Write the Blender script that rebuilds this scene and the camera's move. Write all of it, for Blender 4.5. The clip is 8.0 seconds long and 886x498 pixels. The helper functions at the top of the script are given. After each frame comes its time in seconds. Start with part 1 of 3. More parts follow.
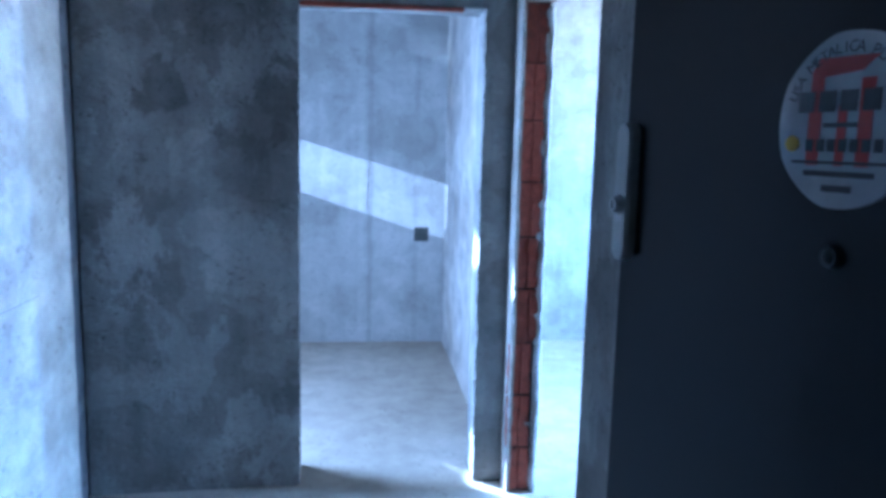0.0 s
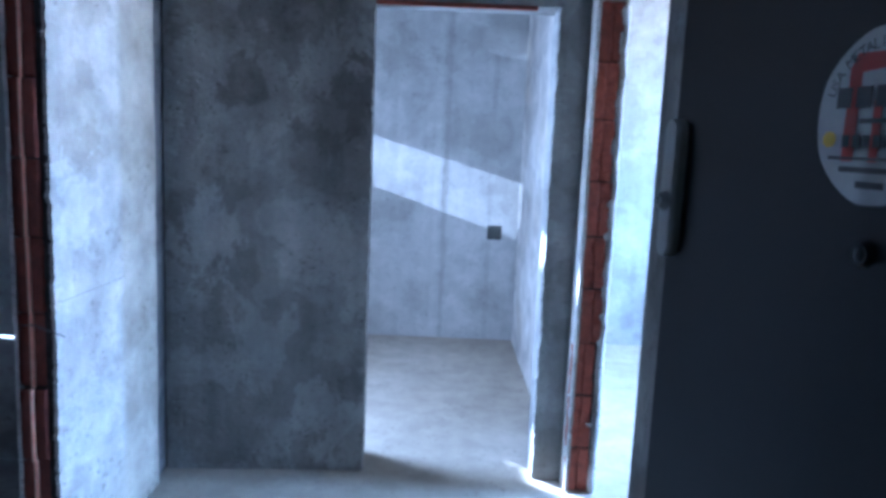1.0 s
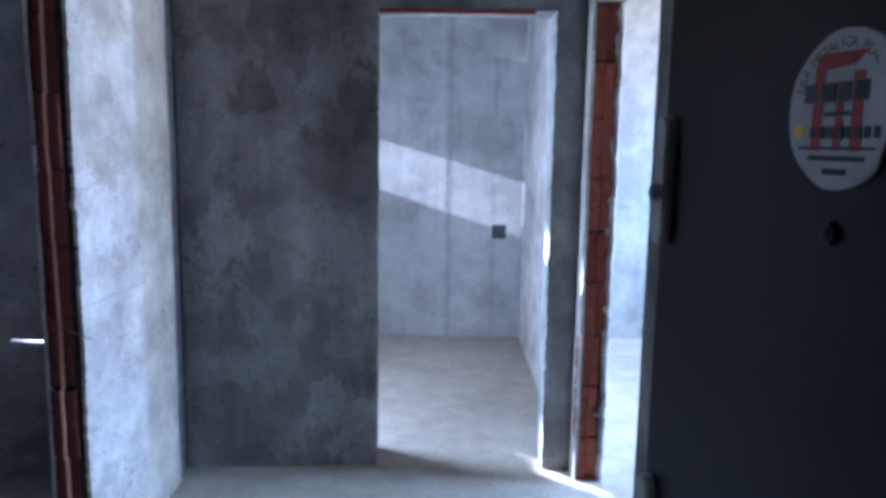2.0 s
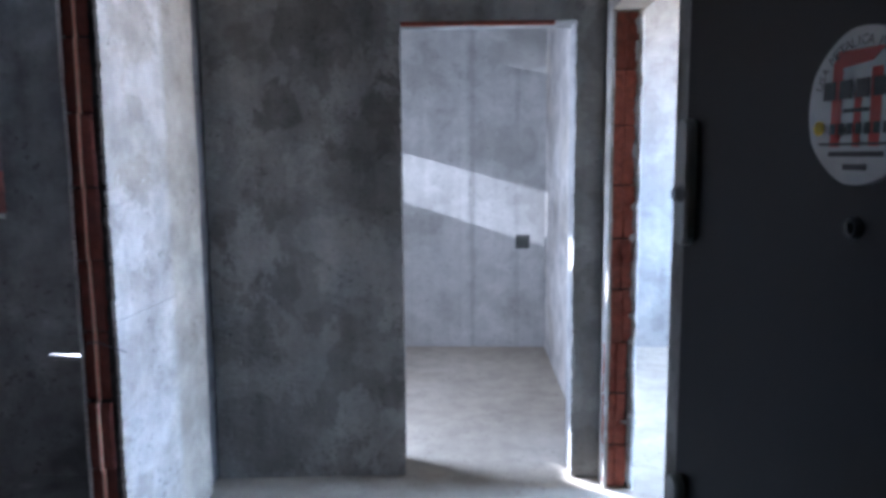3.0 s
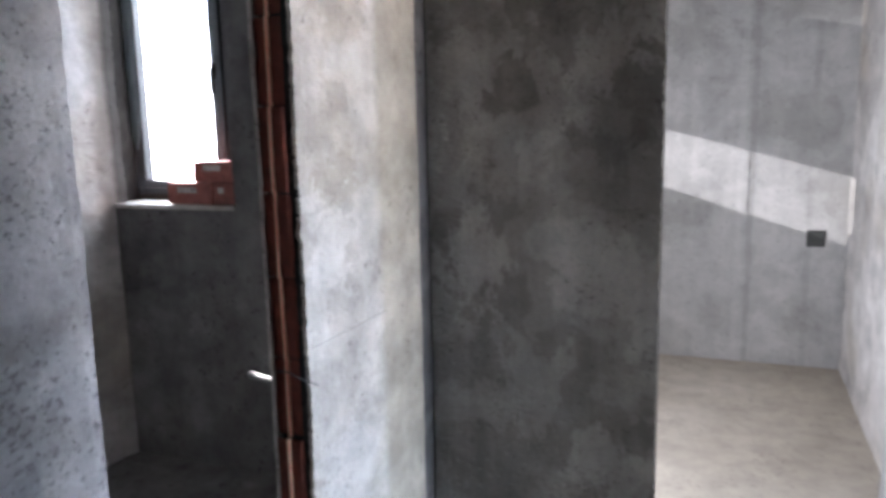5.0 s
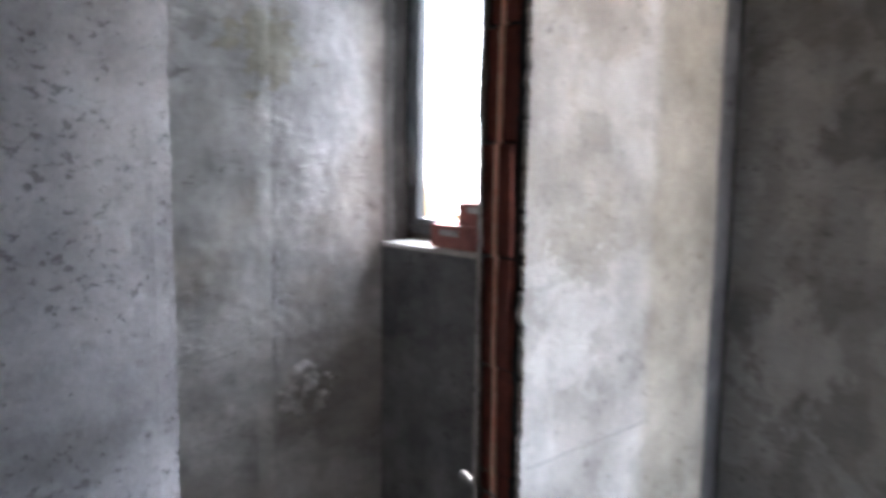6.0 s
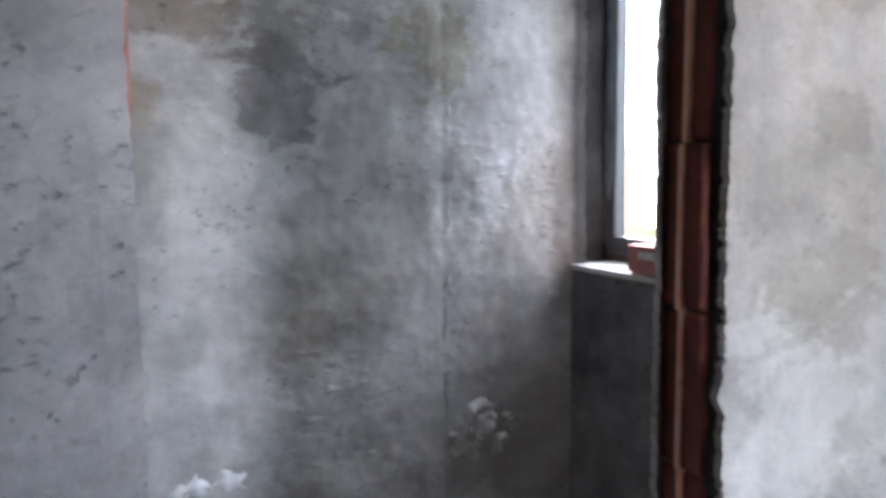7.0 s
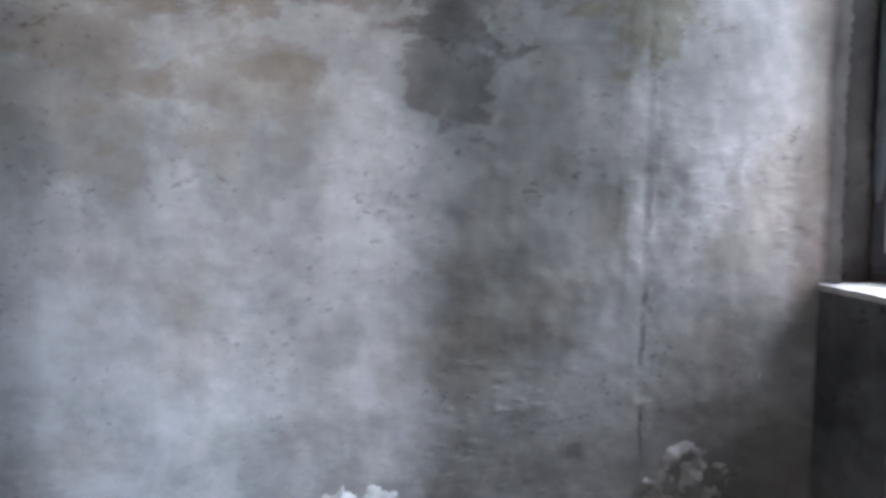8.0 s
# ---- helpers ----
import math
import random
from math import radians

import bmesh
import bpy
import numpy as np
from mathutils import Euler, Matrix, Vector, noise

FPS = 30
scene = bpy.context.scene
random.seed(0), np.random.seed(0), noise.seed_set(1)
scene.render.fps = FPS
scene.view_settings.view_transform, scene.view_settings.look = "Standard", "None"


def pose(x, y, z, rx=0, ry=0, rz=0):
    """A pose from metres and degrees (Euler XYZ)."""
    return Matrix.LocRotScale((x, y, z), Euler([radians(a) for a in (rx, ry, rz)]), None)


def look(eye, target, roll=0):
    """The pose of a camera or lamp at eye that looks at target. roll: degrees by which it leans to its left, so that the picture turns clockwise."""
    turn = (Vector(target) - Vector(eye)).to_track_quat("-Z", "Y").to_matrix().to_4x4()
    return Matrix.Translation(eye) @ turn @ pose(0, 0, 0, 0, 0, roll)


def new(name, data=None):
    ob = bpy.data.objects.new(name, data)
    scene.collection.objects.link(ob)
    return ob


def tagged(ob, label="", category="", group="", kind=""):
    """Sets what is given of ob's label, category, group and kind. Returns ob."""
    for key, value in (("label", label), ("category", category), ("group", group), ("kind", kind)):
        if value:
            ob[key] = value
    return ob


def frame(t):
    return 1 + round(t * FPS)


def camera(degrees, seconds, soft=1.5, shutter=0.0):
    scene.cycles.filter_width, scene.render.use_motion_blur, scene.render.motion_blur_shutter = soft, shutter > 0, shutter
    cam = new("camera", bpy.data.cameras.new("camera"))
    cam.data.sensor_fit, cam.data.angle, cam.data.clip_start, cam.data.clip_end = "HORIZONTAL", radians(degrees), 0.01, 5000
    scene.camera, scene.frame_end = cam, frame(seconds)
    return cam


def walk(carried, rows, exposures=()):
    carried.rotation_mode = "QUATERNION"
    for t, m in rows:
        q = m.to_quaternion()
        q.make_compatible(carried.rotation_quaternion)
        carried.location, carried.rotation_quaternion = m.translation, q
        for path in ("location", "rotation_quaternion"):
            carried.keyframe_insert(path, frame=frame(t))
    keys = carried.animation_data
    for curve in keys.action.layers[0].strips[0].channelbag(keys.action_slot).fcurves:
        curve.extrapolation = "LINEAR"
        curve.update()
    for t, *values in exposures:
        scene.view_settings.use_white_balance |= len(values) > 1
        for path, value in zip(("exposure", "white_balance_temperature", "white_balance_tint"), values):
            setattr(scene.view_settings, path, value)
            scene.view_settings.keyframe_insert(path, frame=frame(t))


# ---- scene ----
cam = camera(61.8, 8.0, soft=3.7, shutter=0.4)
PATH = [
    (0, (-0.037, -0.112, 1.613), (0.183, 1.757, 1.344), 1.4),
    (0.5, (0.078, -0.095, 1.593), (0.156, 1.785, 1.329), 1.6),
    (1, (0.027, -0.157, 1.601), (0.040, 1.723, 1.326), 2.5),
    (2.5, (0.014, -0.289, 1.597), (-0.002, 1.594, 1.340), 0.0),
    (3, (0.011, -0.297, 1.589), (-0.048, 1.586, 1.352), -0.4),
    (3.5, (0.015, -0.268, 1.590), (-0.131, 1.605, 1.302), -0.1),
    (4, (0.046, -0.120, 1.583), (-0.287, 1.712, 1.205), 1.6),
    (5.3, (-0.085, 0.517, 1.689), (-0.870, 2.222, 1.398), -1.2),
    (5.5, (-0.114, 0.626, 1.680), (-0.985, 2.290, 1.398), -0.5),
    (6, (-0.202, 0.972, 1.692), (-1.559, 2.284, 1.476), 0.8),
    (6.5, (-0.311, 1.178, 1.668), (-1.888, 2.215, 1.453), 1.7),
    (7, (-0.459, 1.361, 1.696), (-2.147, 2.213, 1.506), -0.6),
    (7.5, (-0.607, 1.522, 1.680), (-2.420, 2.068, 1.521), 0.2),
    (8, (-0.752, 1.693, 1.607), (-2.631, 1.944, 1.458), 0.6),
]
EXPOSURE = [
    (0.0, 2.62, 3850, 8), (0.5, 2.72, 3900, 8), (1.0, 2.57, 4200, 11), (2.5, 2.32, 4850, 16), (3.5, 2.42, 5350, 16),
    (4.0, 2.40, 5600, 16), (5.5, 2.52, 6150, 17), (6.5, 2.34, 6000, 16), (8.0, 2.22, 5850, 15),
]
walk(cam, [(t, look(eye, target, roll)) for t, eye, target, roll in PATH], EXPOSURE)

# ---- world, sun and window light ----
world = bpy.data.worlds.new("world")
scene.world = world
world.use_nodes = True
wn = world.node_tree
sky = wn.nodes.new("ShaderNodeTexSky")
sky.sky_type, sky.sun_disc = "NISHITA", False
sky.sun_elevation, sky.sun_rotation = radians(33.5), radians(-51)
wn.links.new(sky.outputs[0], wn.nodes["Background"].inputs[0])
wn.nodes["Background"].inputs[1].default_value = 0.06

sun_data = bpy.data.lights.new("sun", "SUN")
sun_data.energy, sun_data.angle, sun_data.color = 5.0, radians(1.0), (1.0, 0.95, 0.86)
sun = new("sun", sun_data)
sun.matrix_world = look((-7.8, 6.25, 6.63), (0, 0, 0))


def area(name, m, w, h, power, color=(1, 1, 1)):
    data = bpy.data.lights.new(name, "AREA")
    data.shape, data.size, data.size_y, data.energy, data.color = "RECTANGLE", w, h, power, color
    ob = new(name, data)
    ob.matrix_world = m
    return ob


COOL = (0.88, 0.92, 1.0)
area("sky_light_kitchen", look((-1.47, 3.86, 1.40), (0, 3.86, 1.25)), 0.66, 1.7, 11, COOL)
area("sky_light_room", look((8.0, 4.2, 3.5), (4.1, 4.2, 3.5)), 5.6, 3.4, 1340, (0.67, 0.83, 1.0))
area("ground_light_room", look((8.0, 4.2, 0.4), (4.1, 4.2, 0.4)), 5.6, 2.8, 690, (1.0, 0.84, 0.66))
area("sky_light_bath", look((-3.35, 4.60, 2.65), (-3.35, 3.3, 2.25)), 2.3, 2.8, 92, (0.85, 0.93, 1.0))

# added spot lamp through the kitchen window, stands for reflected sun on far wall
band_lamp = bpy.data.lights.new("band_spot", "SPOT")
band_lamp.energy, band_lamp.spot_size, band_lamp.spot_blend, band_lamp.shadow_soft_size, band_lamp.color = 1720, radians(13), 0.8, 0.05, (1.0, 0.97, 0.93)
new("band_spot", band_lamp).matrix_world = look((-10.34, 0.60, 4.40), (-1.34, 5.1, 1.68))

# ---- materials ----


def tree(name):
    m = bpy.data.materials.new(name)
    m.use_nodes = True
    return m, m.node_tree, m.node_tree.nodes["Principled BSDF"]


def node(nt, kind, **inputs):
    n = nt.nodes.new(kind)
    for k, v in inputs.items():
        n.inputs[k].default_value = v
    return n


def ramp(nt, src, stops):
    r = nt.nodes.new("ShaderNodeValToRGB")
    while len(r.color_ramp.elements) < len(stops):
        r.color_ramp.elements.new(0.5)
    for e, (p, c) in zip(r.color_ramp.elements, stops):
        e.position, e.color = p, (c, c, c, 1) if isinstance(c, (int, float)) else (*c, 1)
    nt.links.new(src, r.inputs[0])
    return r.outputs[0]


def mix(nt, kind, fac, a, b):
    n = nt.nodes.new("ShaderNodeMix")
    n.data_type, n.blend_type = "RGBA", kind
    for sock, v in ((n.inputs[0], fac), (n.inputs[6], a), (n.inputs[7], b)):
        if isinstance(v, (int, float)):
            sock.default_value = v
        elif isinstance(v, tuple):
            sock.default_value = (*v, 1)
        else:
            nt.links.new(v, sock)
    return n.outputs[2]


def noise_at(nt, co, scale, detail=5.0, rough=0.55, distort=0.0):
    n = node(nt, "ShaderNodeTexNoise", Scale=scale, Detail=detail, Roughness=rough, Distortion=distort)
    nt.links.new(co, n.inputs["Vector"])
    return n.outputs["Fac"]


def noise_color(nt, co, scale):
    n = node(nt, "ShaderNodeTexNoise", Scale=scale, Detail=4.0, Roughness=0.6)
    nt.links.new(co, n.inputs["Vector"])
    return n.outputs["Color"]


def calc(nt, kind, a, b=0.0):
    n = nt.nodes.new("ShaderNodeMath")
    n.operation = kind
    for sock, v in ((n.inputs[0], a), (n.inputs[1], b)):
        if isinstance(v, (int, float)):
            sock.default_value = v
        else:
            nt.links.new(v, sock)
    return n.outputs[0]


def plaster(name, dark, mid, light, patch=1.6, streak=0.3, pits=0.4, bump=0.5, trowel=0.35, shift=0.0, rough=0.9, flecks=0.3, crisp=1.0, stain=None, chips=0.5, blots=(), bands=(), crack=0.0, grit=0.2, size=26.0, bias=0.0, upright=False):
    """Cement render: large patches, trowel smears, drips, pits and fine grain."""
    m, nt, b = tree(name)
    tc = nt.nodes.new("ShaderNodeTexCoord")
    mp = node(nt, "ShaderNodeMapping", Location=(shift, shift * 1.7, shift * 0.6))
    nt.links.new(tc.outputs["Object"], mp.inputs["Vector"])
    co = mp.outputs[0]
    tall = node(nt, "ShaderNodeMapping", Scale=(7.0, 7.0, 0.7))
    nt.links.new(co, tall.inputs["Vector"])
    wide = node(nt, "ShaderNodeMapping", Scale=(3.2, 3.2, 5.5))
    nt.links.new(co, wide.inputs["Vector"])
    big = noise_at(nt, co, patch, 9, 0.58, 0.15)
    col = ramp(nt, big, [(0.47 - 0.11 * crisp, dark), (0.48 - 0.01 * crisp, mid), (0.52 + 0.01 * crisp, mid), (0.53 + 0.11 * crisp, light)])
    if stain:
        col = mix(nt, "MIX", ramp(nt, noise_at(nt, co, 1.35, 7, 0.6, 0.2), [(0.50, 0.0), (0.60, 0.7)]), col, stain)
    place = nt.nodes.new("ShaderNodeSeparateXYZ")
    wob = mix(nt, "ADD", 0.035, tc.outputs["Object"], noise_color(nt, tc.outputs["Object"], 9.0))
    nt.links.new(wob, place.inputs[0])
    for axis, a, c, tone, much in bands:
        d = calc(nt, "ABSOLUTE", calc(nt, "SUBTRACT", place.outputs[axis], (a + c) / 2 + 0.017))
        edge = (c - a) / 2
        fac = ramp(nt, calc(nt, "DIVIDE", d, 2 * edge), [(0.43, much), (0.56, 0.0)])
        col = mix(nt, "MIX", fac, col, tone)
    round_co = node(nt, "ShaderNodeMapping", Scale=(5.2, 5.2, 3.6))
    nt.links.new(co, round_co.inputs["Vector"])
    for centre, radius, tone, much in blots:
        far = nt.nodes.new("ShaderNodeVectorMath")
        far.operation = "DISTANCE"
        far.inputs[1].default_value = centre
        nt.links.new(tc.outputs["Object"], far.inputs[0])
        near = calc(nt, "SUBTRACT", noise_at(nt, (round_co if upright else wide).outputs[0], 1.3, 6, 0.62, 0.3), calc(nt, "MULTIPLY", calc(nt, "DIVIDE", far.outputs["Value"], radius), 0.32))
        col = mix(nt, "MIX", ramp(nt, near, [(0.30, 0.0), (0.36, much)]), col, tone)
    fleck = noise_at(nt, co, 7.5, 6, 0.62, 0.1)
    col = mix(nt, "OVERLAY", flecks, col, ramp(nt, fleck, [(0.36, 0.22), (0.5, 0.5), (0.64, 0.74)]))
    col = mix(nt, "OVERLAY", streak, col, ramp(nt, noise_at(nt, tall.outputs[0], 1.0, 6, 0.6, 0.1), [(0.33, 0.15), (0.5, 0.5), (0.66, 0.8)]))
    smear = noise_at(nt, wide.outputs[0], 1.0, 6, 0.6, 0.15)
    col = mix(nt, "OVERLAY", trowel, col, ramp(nt, smear, [(0.36, 0.2), (0.5, 0.5), (0.64, 0.8)]))
    grain = noise_at(nt, co, 85.0, 4, 0.7)
    col = mix(nt, "OVERLAY", grit, col, ramp(nt, grain, [(0.3, 0.3), (0.7, 0.7)]))
    lean = node(nt, "ShaderNodeMapping", Rotation=(0.5, 0.5, 0.2), Scale=(1.0, 0.9, 1.35))
    nt.links.new(co, lean.inputs["Vector"])
    herd = calc(nt, "MULTIPLY", calc(nt, "SUBTRACT", noise_at(nt, co, 3.1, 3, 0.5), 0.5), chips)
    herd = calc(nt, "SUBTRACT", herd, bias)
    chip = calc(nt, "ADD", noise_at(nt, lean.outputs[0], size, 3, 0.55, 0.25), herd)
    pit = ramp(nt, chip, [(0.27, 1.0), (0.335, 0.0)])
    dull = ramp(nt, chip, [(0.29, 0.3), (0.41, 0.0)])
    col = mix(nt, "MULTIPLY", dull, col, (0.35, 0.34, 0.33))
    if crack:
        line = calc(nt, "ABSOLUTE", calc(nt, "SUBTRACT", calc(nt, "ADD", place.outputs[1], calc(nt, "MULTIPLY", noise_at(nt, tall.outputs[0], 1.6, 3, 0.6), 0.12)), crack + 0.077))
        gaps = ramp(nt, noise_at(nt, tc.outputs["Object"], 6.0, 3, 0.6), [(0.38, 0.0), (0.46, 0.9)])
        low = ramp(nt, calc(nt, "MULTIPLY", place.outputs[2], 0.4), [(0.30, 0.0), (0.32, 1.0), (0.50, 1.0), (0.54, 0.15)])
        col = mix(nt, "MULTIPLY", calc(nt, "MULTIPLY", calc(nt, "MULTIPLY", ramp(nt, line, [(0.002, 0.75), (0.008, 0.0)]), gaps), low), col, (0.25, 0.24, 0.22))
    pitmix = nt.nodes.new("ShaderNodeMath")
    pitmix.operation = "MULTIPLY"
    pitmix.inputs[1].default_value = pits
    nt.links.new(pit, pitmix.inputs[0])
    col = mix(nt, "MULTIPLY", pitmix.outputs[0], col, (0.25, 0.24, 0.23))
    nt.links.new(col, b.inputs["Base Color"])
    b.inputs["Roughness"].default_value = rough
    b.inputs["Specular IOR Level"].default_value = 0.25
    h1 = mix(nt, "ADD", 0.45, smear, fleck)
    h2 = mix(nt, "ADD", grit * 0.8, h1, grain)
    h3 = mix(nt, "SUBTRACT", pits, h2, pit)
    bp = node(nt, "ShaderNodeBump", Strength=bump, Distance=0.008)
    nt.links.new(h3, bp.inputs["Height"])
    nt.links.new(bp.outputs[0], b.inputs["Normal"])
    return m


def surface(name, color, rough=0.6, metal=0.0, vary=0.3, scale=30.0, bump=0.1, dist=0.003, per_piece=0.0, coat=0.0):
    """A single-colour surface with blotches, grain and, for pieces, a random tone."""
    m, nt, b = tree(name)
    tc = nt.nodes.new("ShaderNodeTexCoord")
    n = noise_at(nt, tc.outputs["Object"], scale, 5, 0.65, 0.5)
    col = mix(nt, "OVERLAY", vary, color, ramp(nt, n, [(0.3, 0.15), (0.5, 0.5), (0.7, 0.85)]))
    if per_piece:
        info = nt.nodes.new("ShaderNodeObjectInfo")
        col = mix(nt, "OVERLAY", per_piece, col, ramp(nt, info.outputs["Random"], [(0.0, 0.25), (1.0, 0.75)]))
    nt.links.new(col, b.inputs["Base Color"])
    b.inputs["Metallic"].default_value = metal
    b.inputs["Coat Weight"].default_value = coat
    nt.links.new(ramp(nt, n, [(0.3, max(0.02, rough - 0.08)), (0.7, min(1.0, rough + 0.08))]), b.inputs["Roughness"])
    bp = node(nt, "ShaderNodeBump", Strength=bump, Distance=dist)
    nt.links.new(n, bp.inputs["Height"])
    nt.links.new(bp.outputs[0], b.inputs["Normal"])
    return m


BX_WALL = -2.94                    # face of the bathroom side wall
YD_FACE = 3.21                     # face of the hall end wall
PALE, GREY, DUSK = (0.42, 0.41, 0.392), (0.35, 0.342, 0.326), (0.155, 0.148, 0.138)
CAST = plaster("cast_concrete", (0.235, 0.226, 0.213), (0.305, 0.296, 0.28), (0.40, 0.391, 0.372), 2.1, 0.26, 0.3, 0.35, 0.06, 3.0, crisp=0.30, chips=0.35, flecks=0.2, size=44.0, upright=True,
               blots=(((-1.03, YD_FACE, 1.10), 0.30, PALE, 0.75), ((-0.50, YD_FACE, 1.92), 0.34, PALE, 0.65), ((-1.01, YD_FACE, 1.83), 0.36, GREY, 0.7), ((-0.47, YD_FACE, 0.25), 0.36, PALE, 0.6), ((-0.80, YD_FACE, 0.62), 0.34, GREY, 0.6),
                      ((-0.345, YD_FACE, 1.74), 0.26, DUSK, 0.75), ((-0.86, YD_FACE, 1.80), 0.17, DUSK, 0.7), ((-0.52, YD_FACE, 1.60), 0.22, DUSK, 0.6), ((-0.68, YD_FACE, 2.16), 0.34, DUSK, 0.6), ((-0.35, YD_FACE, 0.42), 0.16, DUSK, 0.6)))
RENDER = plaster("cement_render", (0.385, 0.363, 0.335), (0.46, 0.44, 0.41), (0.53, 0.51, 0.48), 2.0, 0.08, 0.25, 0.6, 0.30, 0.0, flecks=0.18, crisp=0.4, stain=(0.40, 0.365, 0.31), chips=0.5, size=30.0, bias=-0.03, bands=((1, 2.68, 3.10, (0.345, 0.308, 0.248), 0.75),),
                 blots=(((-1.197, 2.425, 1.78), 0.10, (0.30, 0.28, 0.25), 0.5), ((-1.197, 2.225, 1.63), 0.08, (0.26, 0.245, 0.22), 0.5), ((-1.197, 2.38, 1.50), 0.22, (0.33, 0.30, 0.25), 0.6), ((-1.197, 2.35, 1.33), 0.26, (0.56, 0.545, 0.52), 0.6), ((-1.197, 2.45, 2.02), 0.30, (0.37, 0.335, 0.285), 0.6), ((-1.197, 2.40, 0.55), 0.35, (0.55, 0.535, 0.51), 0.5)))
ROUGH = plaster("rough_render", (0.31, 0.30, 0.30), (0.40, 0.39, 0.395), (0.48, 0.47, 0.47), 2.4, 0.06, 0.35, 0.75, 0.16, 7.0, crisp=0.6, chips=0.55, flecks=0.4, size=58.0, bias=0.04)
BATH = plaster("bath_render", (0.31, 0.302, 0.29), (0.405, 0.398, 0.388), (0.49, 0.484, 0.478), 1.5, 0.10, 0.26, 0.55, 0.30, 11.0, crisp=0.5, stain=(0.33, 0.30, 0.265), chips=0.55, flecks=0.16, grit=0.08, size=32.0, bias=-0.035,
               blots=(((BX_WALL, 1.55, 2.30), 0.50, (0.22, 0.19, 0.155), 0.6), ((BX_WALL, 2.06, 2.34), 0.36, (0.20, 0.192, 0.175), 0.6), ((BX_WALL, 1.00, 1.97), 0.30, (0.29, 0.255, 0.21), 0.6), ((BX_WALL, 1.45, 1.93), 0.35, (0.30, 0.262, 0.215), 0.55), ((BX_WALL, 2.62, 2.15), 0.26, (0.25, 0.23, 0.15), 0.6), ((BX_WALL, 2.02, 1.95), 0.24, (0.17, 0.165, 0.155), 0.6)),
               # the second band paints shade into the wall's end beside the window
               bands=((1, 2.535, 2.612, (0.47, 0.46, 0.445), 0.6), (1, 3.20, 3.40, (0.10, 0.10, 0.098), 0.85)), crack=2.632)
FAR = plaster("pale_concrete", (0.325, 0.32, 0.305), (0.39, 0.385, 0.37), (0.44, 0.435, 0.42), 2.2, 0.13, 0.1, 0.25, 0.10, 5.0, flecks=0.14, crisp=0.35, chips=0.1, size=40.0, bands=((0, -0.03, 0.02, (0.47, 0.465, 0.45), 0.5), (0, 0.045, 0.085, (0.29, 0.285, 0.27), 0.5), (0, 0.41, 0.45, (0.31, 0.305, 0.29), 0.4)))
SCREED = plaster("floor_screed", (0.345, 0.302, 0.244), (0.395, 0.35, 0.286), (0.445, 0.40, 0.334), 0.9, 0.0, 0.10, 0.10, 0.06, 2.0, 0.75, flecks=0.2, chips=0.3, size=40.0)
MORTAR = plaster("mortar", (0.42, 0.41, 0.40), (0.56, 0.55, 0.54), (0.70, 0.69, 0.68), 5.0, 0.1, 0.6, 1.0, 0.2, 9.0)
# darkened render: carries shade in its colour for bath floor, window wall, hall corner
DIM = plaster("shaded_render", (0.10, 0.10, 0.10), (0.15, 0.148, 0.147), (0.20, 0.198, 0.195), 1.8, 0.15, 0.4, 0.6, 0.2, 13.0, crisp=0.6)
# near-black: stands for shade at window reveal and plaster gaps, also colours brick joints
NEAR_BLACK = plaster("near_black_cement", (0.025, 0.024, 0.023), (0.04, 0.038, 0.036), (0.06, 0.057, 0.053), 5.0, 0.1, 0.6, 1.0, 0.2, 9.0)
MORTAR_DARK = plaster("dark_mortar", (0.08, 0.07, 0.065), (0.12, 0.11, 0.10), (0.18, 0.165, 0.15), 5.0, 0.1, 0.6, 1.0, 0.2, 9.0)
CLAY = surface("fired_clay", (0.31, 0.088, 0.055), 0.85, 0, 0.5, 26, 0.5, 0.004, 0.5)
CLAY_DARK = surface("dark_fired_clay", (0.18, 0.052, 0.036), 0.85, 0, 0.5, 26, 0.5, 0.004, 0.18)
CLAY_OLD = surface("dull_red_clay", (0.27, 0.105, 0.09), 0.9, 0, 0.5, 22, 0.5, 0.004, 0.4)
CLAY_PINK = surface("pink_fired_clay", (0.40, 0.165, 0.13), 0.9, 0, 0.5, 24, 0.5, 0.004, 0.4)
CLAY_RIB = surface("pale_clay_rib", (0.86, 0.50, 0.36), 0.9, 0, 0.4, 40, 0.4, 0.003)
STEEL, snt, sb = tree("painted_black_steel")
sb.inputs["Base Color"].default_value, sb.inputs["Roughness"].default_value, sb.inputs["Specular IOR Level"].default_value = (0.007, 0.0072, 0.0088, 1), 0.38, 0.28
stc = snt.nodes.new("ShaderNodeTexCoord")
sbp = node(snt, "ShaderNodeBump", Strength=0.04, Distance=0.0006)
snt.links.new(noise_at(snt, stc.outputs["Object"], 300.0, 2), sbp.inputs["Height"])
snt.links.new(sbp.outputs[0], sb.inputs["Normal"])
FRAME_PAINT = surface("dark_grey_frame", (0.022, 0.022, 0.025), 0.5, 0, 0.2, 60, 0.1, 0.001)
SATIN = surface("satin_nickel", (0.55, 0.55, 0.54), 0.4, 0.2, 0.1, 80, 0.05, 0.0005)
FOIL = surface("glossy_foil", (0.43, 0.43, 0.44), 0.16, 0.0, 0.12, 16, 0.35, 0.006, 0, 0.8)
INK = surface("black_print", (0.02, 0.02, 0.025), 0.35, 0, 0.1)
RED_INK = surface("red_print", (0.42, 0.03, 0.02), 0.35, 0, 0.15)
YELLOW_INK = surface("yellow_print", (0.72, 0.50, 0.03), 0.35, 0, 0.1)
BLACK_PLASTIC = surface("black_plastic", (0.02, 0.02, 0.02), 0.6, 0, 0.2)
